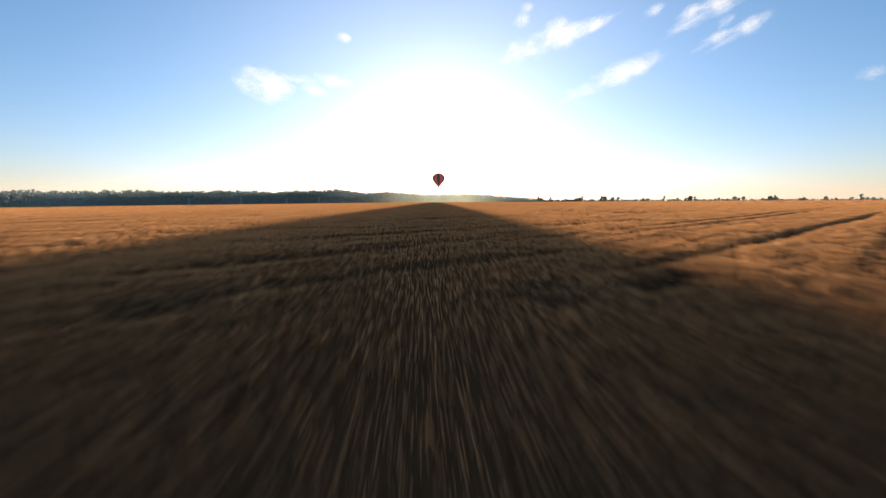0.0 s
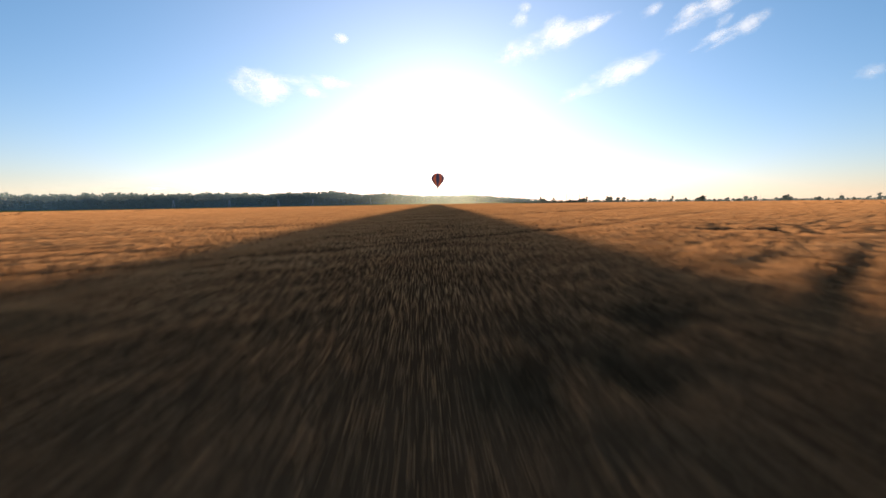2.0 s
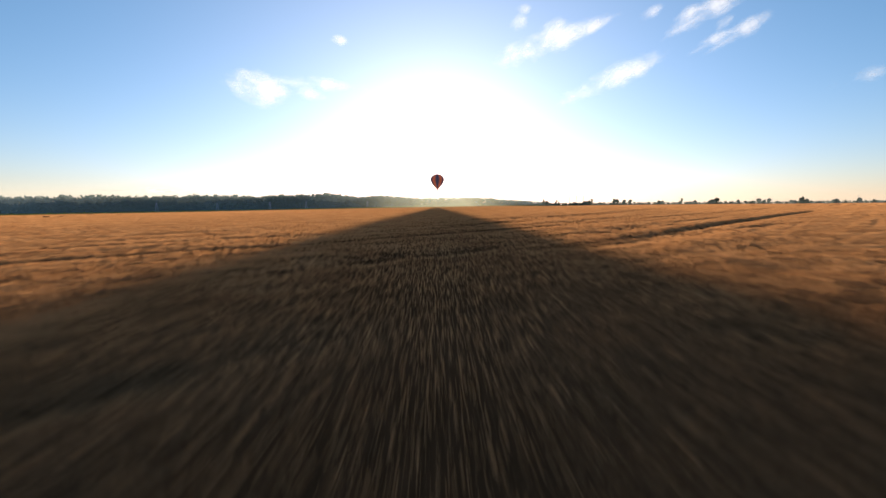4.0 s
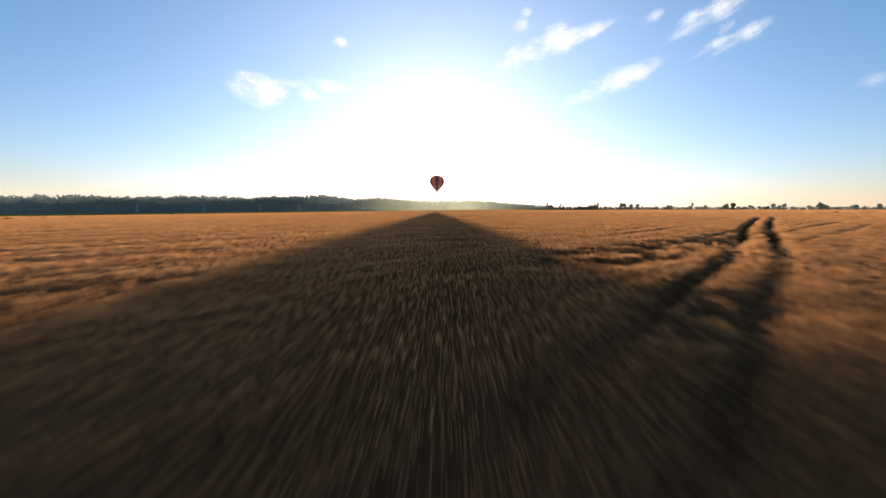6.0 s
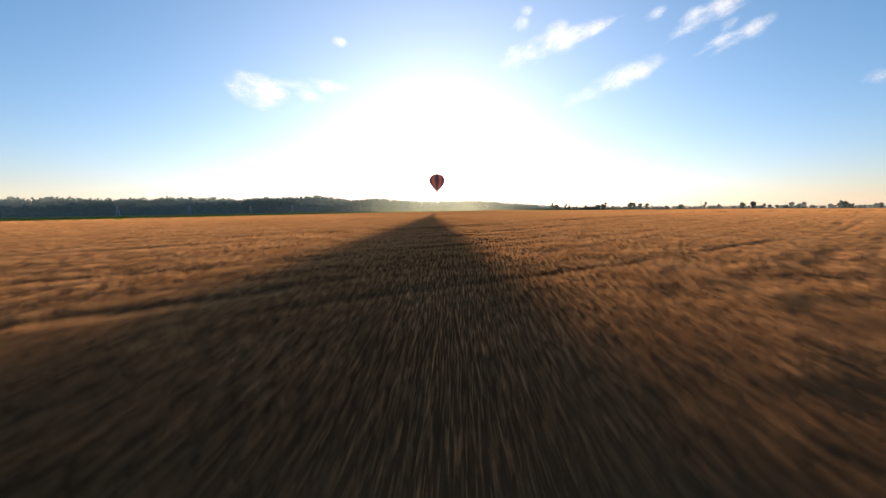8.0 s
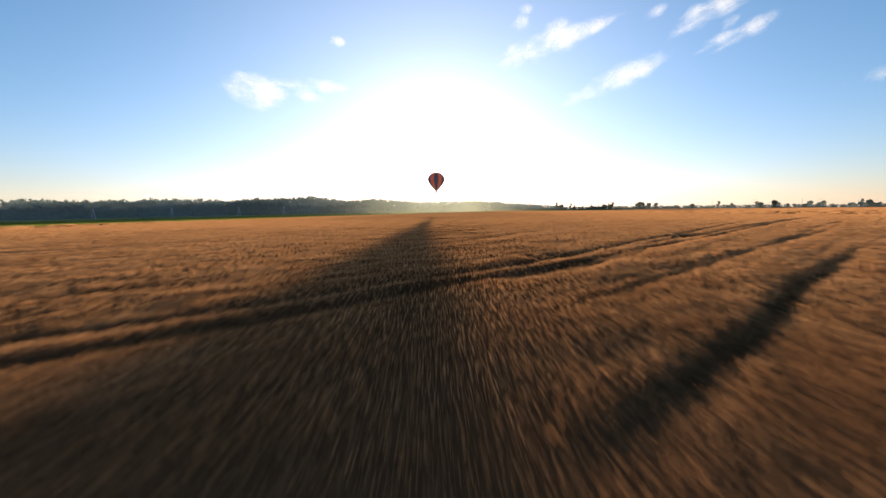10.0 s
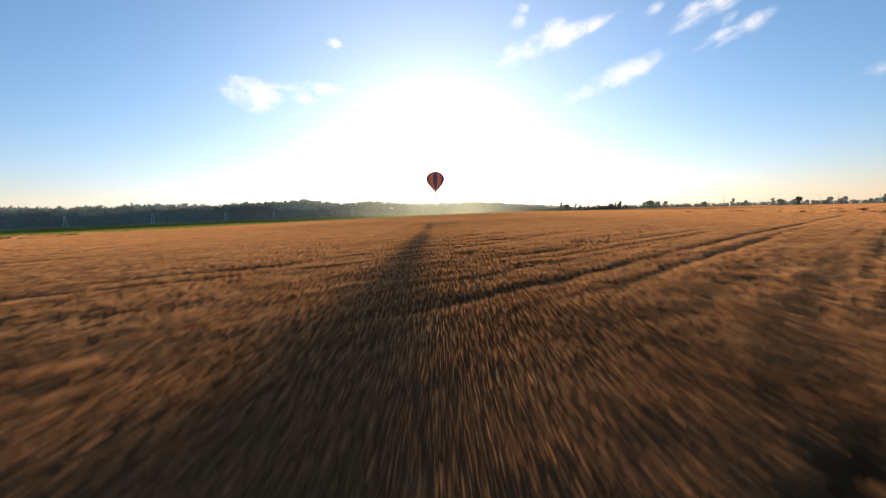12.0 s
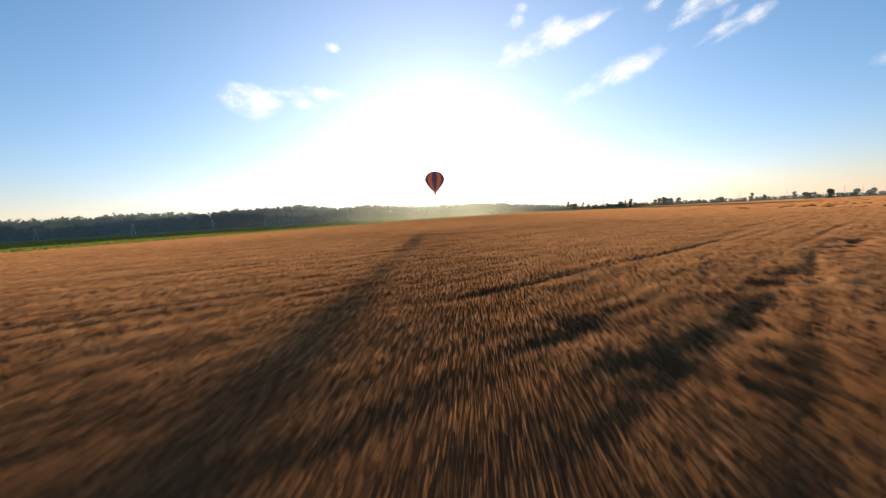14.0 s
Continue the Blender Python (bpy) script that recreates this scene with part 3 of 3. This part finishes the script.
# thin mist plus distance haze, added as several faint curtains before the wood, densest near the ground
def haze_build(nt, tone):
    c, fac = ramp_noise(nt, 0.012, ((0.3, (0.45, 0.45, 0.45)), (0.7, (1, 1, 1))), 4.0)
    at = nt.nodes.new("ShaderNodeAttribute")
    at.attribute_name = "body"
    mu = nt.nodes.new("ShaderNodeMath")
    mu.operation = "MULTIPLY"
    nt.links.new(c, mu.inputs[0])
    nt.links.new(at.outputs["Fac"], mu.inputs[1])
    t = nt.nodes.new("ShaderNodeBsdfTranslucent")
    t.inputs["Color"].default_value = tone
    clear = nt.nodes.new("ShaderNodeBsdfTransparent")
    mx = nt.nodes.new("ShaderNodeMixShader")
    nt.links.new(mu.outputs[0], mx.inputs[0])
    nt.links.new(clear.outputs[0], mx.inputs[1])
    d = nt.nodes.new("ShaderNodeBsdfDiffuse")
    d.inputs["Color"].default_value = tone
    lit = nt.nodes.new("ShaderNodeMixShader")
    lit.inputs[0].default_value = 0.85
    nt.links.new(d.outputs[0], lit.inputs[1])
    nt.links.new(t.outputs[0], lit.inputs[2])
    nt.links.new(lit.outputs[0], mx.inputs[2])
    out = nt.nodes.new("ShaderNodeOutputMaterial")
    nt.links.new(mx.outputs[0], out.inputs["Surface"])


HAZE_VEIL = material("mist_haze_veil", lambda nt: haze_build(nt, (0.80, 0.93, 0.90, 1)))
# yellow curtain stands in for the sun's glare over the far trees
GLARE_VEIL = material("sun_glare_veil", lambda nt: haze_build(nt, (1.0, 0.93, 0.58, 1)))


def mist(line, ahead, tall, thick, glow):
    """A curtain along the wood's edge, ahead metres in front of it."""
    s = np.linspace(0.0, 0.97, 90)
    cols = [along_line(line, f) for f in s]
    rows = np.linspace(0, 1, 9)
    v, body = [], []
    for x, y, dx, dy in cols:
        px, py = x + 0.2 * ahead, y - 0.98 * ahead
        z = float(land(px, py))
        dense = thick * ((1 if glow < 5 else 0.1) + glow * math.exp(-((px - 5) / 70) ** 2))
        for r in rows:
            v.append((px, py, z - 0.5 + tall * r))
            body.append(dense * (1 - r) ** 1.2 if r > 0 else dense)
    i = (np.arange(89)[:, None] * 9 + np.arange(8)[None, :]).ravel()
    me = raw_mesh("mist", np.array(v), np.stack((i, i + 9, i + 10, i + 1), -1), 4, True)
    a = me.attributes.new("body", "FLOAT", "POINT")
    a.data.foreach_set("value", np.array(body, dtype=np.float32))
    me.materials.append(GLARE_VEIL if glow > 5 else HAZE_VEIL)
    return tagged(new("mist", me), "faint veil standing in for mist, distance haze and sun glare before the trees", "mist", "mist over the meadow", kind="stuff")


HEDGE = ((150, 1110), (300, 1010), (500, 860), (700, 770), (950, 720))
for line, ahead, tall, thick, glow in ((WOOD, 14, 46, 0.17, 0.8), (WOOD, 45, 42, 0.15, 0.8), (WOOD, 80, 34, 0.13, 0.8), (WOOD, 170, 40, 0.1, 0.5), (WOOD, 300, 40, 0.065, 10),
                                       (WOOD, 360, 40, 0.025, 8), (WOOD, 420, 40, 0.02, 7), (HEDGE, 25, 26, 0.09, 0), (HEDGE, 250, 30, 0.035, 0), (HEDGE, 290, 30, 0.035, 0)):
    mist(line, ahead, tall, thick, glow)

kinds = [tree(9, 3.6, 16, 80, 50, 0.02, BUSH_LEAF, "round dark broadleaf tree in a hedgerow beyond the crop"),
         tree(7, 4.2, 16, 80, 51, 0.0, BUSH_LEAF, "low spreading bushy tree in a hedgerow beyond the crop"),
         tree(12, 3.0, 16, 80, 52, 0.06, BUSH_LEAF, "slender taller tree rising over a hedgerow"),
         tree(6, 3.4, 14, 80, 53, 0.03, BUSH_LEAF, "small rounded shrub at the edge of the field")]
spots = [(421, 692), (443, 742), (578, 716), (604, 754), (697, 787), (414, 1042), (397, 1089), (330, 1010)]
used = set()
for k in range(95):
    if k < len(spots):
        x, y = spots[k]
    else:
        f = rng.uniform(0, 1)
        x = 180 + 740 * f + rng.normal(0, 12)
        y = 1110 - 380 * f ** 0.7 + rng.normal(0, 45)
    m = pose(x, y, float(land(x, y)), 0, 0, rng.uniform(0, 360))
    kind = kinds[int(rng.integers(0, 4))]
    s = rng.uniform(0.8, 1.25)
    if kind.name not in used:
        used.add(kind.name)
        ob = kind
        ob.matrix_basis = m
    else:
        ob = copy_thing(kind, m)
    ob.scale = (s, s, s * rng.uniform(0.85, 1.15))
# a low hedge between them
verts, faces, base = [], [], 0
for k in range(1300):
    f = rng.uniform(0, 1)
    x = 150 + 800 * f + rng.normal(0, 5)
    y = 1120 - 380 * f ** 0.7 + rng.normal(0, 8)
    v, q = crown_cloud(rng, rng.uniform(4, 6) + 1.5 * f, rng.uniform(2.2, 3.4), 7, 12, 0.0, 1.0)
    verts.append(v + (x, y, float(land(x, y))))
    faces.append(q + base)
    base += len(v)
me = raw_mesh("hedge", np.concatenate(verts), np.concatenate(faces), 4)
me.materials.append(BUSH_LEAF)
tagged(new("hedge", me), "low ragged hedge along the far side of the field", "hedge", kind="stuff")


# ---- hot-air balloon ----
BALLOON = (-5.6, 675.0)
FOOT = 15.2              # height of the basket's floor
HALF = 10.0


def gore_profile(u):
    """Radius and height of the envelope from mouth (0) to crown (1)."""
    h = 4.8 + 21.6 * u
    centre = 0.60
    if u > centre:
        r = math.sqrt(max(0.0, 1 - ((u - centre) / (1 - centre + 0.012)) ** 2)) ** 1.0
    else:
        f = u / centre
        r = 0.10 + 0.90 * (0.7 * math.sin(f * math.pi / 2) + 0.3 * f)
    return HALF * max(r, 0.02), h


def gore(name, mat, parent):
    bm = bmesh.new()
    rows, cols, wide = 26, 5, math.tau / 24
    grid = []
    for i in range(rows + 1):
        u = i / rows
        u = 1 - (1 - u) ** 1.25
        r, h = gore_profile(u)
        line = []
        for j in range(cols + 1):
            f = j / cols
            a = (f - 0.5) * wide
            bulge = 1 + 0.020 * math.sin(math.pi * f)
            line.append(bm.verts.new((math.cos(a) * r * bulge, math.sin(a) * r * bulge, h)))
        grid.append(line)
    for i in range(rows):
        for j in range(cols):
            bm.faces.new((grid[i][j], grid[i][j + 1], grid[i + 1][j + 1], grid[i + 1][j])).smooth = True
    return part(name, bm, mat, parent)


balloon = new("hot_air_balloon")
balloon.location = (*BALLOON, FOOT)
for k in range(24):
    stripe = (k // 2) % 2
    if k in (0, 2):
        first = gore("envelope_panel", NAVY if stripe == 0 else RED, balloon)
        (navy_gore, red_gore) = (first, None) if k == 0 else (navy_gore, first)
        ob = first
    else:
        ob = new("envelope_panel", (navy_gore if stripe == 0 else red_gore).data)
        ob.parent = balloon
    ob.rotation_euler = (0, 0, radians(-97.5 + 15 * k))
    ob["label"] = "navy nylon envelope panel" if stripe == 0 else "orange-red nylon envelope panel"
bm = bmesh.new()
bmesh.ops.create_cone(bm, cap_ends=True, segments=24, radius1=2.2, radius2=0.4, depth=0.25, matrix=Matrix.Translation((0, 0, 26.25)))
part("crown_vent", bm, NAVY, balloon)
bm = bmesh.new()
for a, b, ra, rb in ((2.9, 4.6, 1.3, 0.95),):
    n = 16
    lo = [bm.verts.new((math.cos(k * math.tau / n) * rb, math.sin(k * math.tau / n) * rb, a)) for k in range(n)]
    hi = [bm.verts.new((math.cos(k * math.tau / n) * ra, math.sin(k * math.tau / n) * ra, b)) for k in range(n)]
    for k in range(n):
        bm.faces.new((lo[k], lo[(k + 1) % n], hi[(k + 1) % n], hi[k]))
part("skirt", bm, SCARLET, balloon, "scarlet nylon skirt below the mouth")
bm = bmesh.new()
for x in (-0.35, 0.35):
    tube(bm, (x, 0, 2.05), (x, 0, 2.6), 0.14, 0.14, 10)
box(bm, (0, 0, 2.0), (1.1, 0.9, 0.06))
part("burner", bm, STEEL, balloon, "steel twin burner")
basket = bmesh.new()
for dx, dy, sx, sy in ((0, -0.75, 2.1, 0.08), (0, 0.75, 2.1, 0.08), (-1.01, 0, 0.08, 1.42), (1.01, 0, 0.08, 1.42)):
    box(basket, (dx, dy, 0.65), (sx, sy, 1.3))
box(basket, (0, 0, 0.05), (1.94, 1.42, 0.08))
bmesh.ops.bevel(basket, geom=list(basket.edges), offset=0.015, segments=1)
basket = part("basket", basket, WICKER, balloon, "woven wicker basket")
bm = bmesh.new()
for a, b in (((-1.05, -0.79), (1.05, -0.79)), ((1.05, -0.79), (1.05, 0.79)), ((1.05, 0.79), (-1.05, 0.79)), ((-1.05, 0.79), (-1.05, -0.79))):
    tube(bm, (*a, 1.32), (*b, 1.32), 0.07, 0.07, 8)
part("rim", bm, BARK, basket, "padded brown leather rim")
for sx in (-1, 1):
    for sy in (-1, 1):
        bm = bmesh.new()
        tube(bm, (0.98 * sx, 0.72 * sy, 1.25), (0.5 * sx, 0.4 * sy, 2.0), 0.03, 0.03, 6)
        part("upright", bm, CABLE, balloon)
for k in range(12):
    a = k * math.tau / 12
    bm = bmesh.new()
    tube(bm, (math.cos(a) * 0.55, math.sin(a) * 0.45, 2.0), (math.cos(a) * 1.05, math.sin(a) * 1.05, 4.8), 0.015, 0.015, 4)
    part("suspension_cable", bm, CABLE, balloon)
tagged(balloon, "orange-red and navy striped hot-air balloon floating over the field", "hot-air balloon")


# ---- power poles ----
def twin_pole(height):
    root = new("power_pole")
    for s in (-1, 1):
        bm = bmesh.new()
        tube(bm, (s * 1.9, 0, -0.6), (s * 0.25, 0, height), 0.24, 0.15, 8)
        part("leg", bm, CONCRETE, root)
    bm = bmesh.new()
    box(bm, (0, 0, height - 0.6), (3.4, 0.16, 0.16))
    crossarm = part("crossarm", bm, STEEL, root)
    for x in (-1.5, 0, 1.5):
        bm = bmesh.new()
        tube(bm, (x, 0, height - 0.5), (x, 0, height - 0.1), 0.07, 0.04, 6)
        part("insulator", bm, CONCRETE, crossarm)
    return tagged(root, "pale concrete power pole with two splayed legs", "power pole", "power poles")


def single_pole(height):
    root = new("power_pole")
    bm = bmesh.new()
    tube(bm, (0, 0, -0.6), (0, 0, height), 0.3, 0.2, 8)
    part("post", bm, CONCRETE, root)
    bm = bmesh.new()
    box(bm, (0, 0, height - 0.5), (2.4, 0.14, 0.14))
    part("crossarm", bm, STEEL, root)
    return tagged(root, "slim grey power pole on the far side of the field", "power pole", "power poles")


first = twin_pole(12.5)
for k, (x, y) in enumerate(((-405, 655), (-348, 708), (-290, 765), (-245, 815), (-150, 905))):
    m = pose(x, y, float(land(x, y)), 0, 0, 40)
    if k == 0:
        first.matrix_basis = m
    else:
        copy_thing(first, m)
def lattice_tower(height):
    """Four tapering legs with crossed bracing and three arms."""
    root = new("lattice_tower")
    for sx in (-1, 1):
        for sy in (-1, 1):
            bm = bmesh.new()
            tube(bm, (sx * 1.7, sy * 1.7, -0.5), (sx * 0.35, sy * 0.35, height), 0.2, 0.12, 5)
            part("leg", bm, STEEL, root)
    bm = bmesh.new()
    steps = 9
    for i in range(steps):
        a, b = i / steps, (i + 1) / steps
        ra, rb = 1.7 - 1.35 * a, 1.7 - 1.35 * b
        for sx, sy in ((1, 1), (1, -1), (-1, -1), (-1, 1)):
            tube(bm, (sx * ra, sy * ra, a * height), (-sy * rb, sx * rb, b * height), 0.09, 0.09, 4)
    part("bracing", bm, STEEL, root)
    for f, w in ((0.97, 2.2), (0.87, 3.2), (0.77, 2.6)):
        bm = bmesh.new()
        tube(bm, (-w, 0, f * height), (w, 0, f * height), 0.14, 0.14, 5)
        part("crossarm", bm, STEEL, root)
    return tagged(root, "grey steel lattice power tower beyond the field", "power tower", "power towers")


first = lattice_tower(25)
for k, (x, y) in enumerate(((352, 1185), (367, 1177), (384, 1172))):
    m = pose(x, y, float(land(x, y)), 0, 0, 20)
    if k == 0:
        first.matrix_basis = m
    else:
        copy_thing(first, m)
first = single_pole(18)
for k, (x, y) in enumerate(((440, 1100), (500, 1040), (520, 960), (600, 960), (640, 900), (700, 930), (720, 880), (800, 850), (860, 840), (560, 1020))):
    m = pose(x, y, float(land(x, y)), 0, 0, 40)
    if k == 0:
        first.matrix_basis = m
    else:
        copy_thing(first, m)


# ---- clouds ----
FAR = 4700.0


def cloud_sheet(name, root, u, v, wide, tall, tilt, strength, taper):
    """A thin veil of vapour. u, v: sideways and upward slope of the line of sight; wide and tall likewise; taper: how much thinner it ends."""
    gx, gy = np.meshgrid(np.linspace(-1, 1, 49), np.linspace(-1, 1, 25))
    lens = np.maximum(1 + taper * gx - 0.25 * np.abs(gx), 0.15)
    body = np.clip(1 - np.abs(gx) ** 2.2 - ((gy + 0.25 * taper * gx * gx) / lens) ** 2, -1, 1) * 0.62 * strength
    verts = np.stack((gx * wide * FAR, 40 * body * wide, gy * tall * FAR), -1).reshape(-1, 3)
    i = np.arange(24 * 49).reshape(24, 49)[:, :-1].ravel()
    me = raw_mesh(name, verts, np.stack((i, i + 1, i + 50, i + 49), -1), 4, True)
    at = me.attributes.new("body", "FLOAT", "POINT")
    at.data.foreach_set("value", body.astype(np.float32).ravel())
    me.materials.append(CLOUD)
    ob = new(name, me)
    ob.parent = root
    ob.matrix_basis = pose(u * FAR, FAR, v * FAR, 0, -tilt, -math.degrees(math.atan(u)))


def cloud(label, *veils):
    root = new("cloud")
    root.location = (-0.3, 125.0, 2.5)
    for k, veil in enumerate(veils):
        cloud_sheet("cloud_body" if k == 0 else "wisp", root, *veil)
    return tagged(root, label, "cloud", "clouds in the sky")


cloud("heaped white cloud with a thin tail in a pale sky", (-0.43, 0.272, 0.09, 0.056, -8, 1.28, -0.1), (-0.285, 0.28, 0.13, 0.022, -2, 0.9, -0.2), (-0.33, 0.262, 0.07, 0.022, -10, 0.85, 0))
cloud("single tiny white puff of cloud", (-0.238, 0.379, 0.026, 0.017, -5, 1.12, 0))
cloud("long torn white cloud rising to a point", (0.262, 0.374, 0.178, 0.040, 15, 1.12, -0.25), (0.262, 0.393, 0.05, 0.034, 40, 1.0, 0), (0.345, 0.396, 0.08, 0.02, 22, 0.95, -0.2))
cloud("small loose wisps of white cloud", (0.186, 0.411, 0.03, 0.028, 45, 0.92, 0), (0.196, 0.442, 0.024, 0.02, 20, 0.9, 0))
cloud("white cloud streak fading into the glare", (0.40, 0.284, 0.15, 0.036, 21, 1.08, 0.25), (0.46, 0.30, 0.07, 0.026, 24, 1.0, 0.1))
cloud("bright white cloud streak high in the sky", (0.64, 0.446, 0.125, 0.036, 24, 1.12, 0.15), (0.578, 0.425, 0.045, 0.024, 38, 1.0, 0))
cloud("frayed white cloud drawn out in threads", (0.715, 0.395, 0.085, 0.026, 26, 1.08, 0.2), (0.645, 0.372, 0.06, 0.018, 24, 0.98, 0), (0.67, 0.41, 0.03, 0.02, 40, 0.85, 0))
cloud("faint small wisp of white cloud", (0.494, 0.432, 0.04, 0.02, 28, 0.88, 0))
cloud("faint thin streak of white cloud", (1.012, 0.289, 0.075, 0.024, 10, 0.68, 0))
cloud("thin grey cloud bar low over the wood", (-0.73, 0.03, 0.11, 0.008, -1, 0.85, 0))
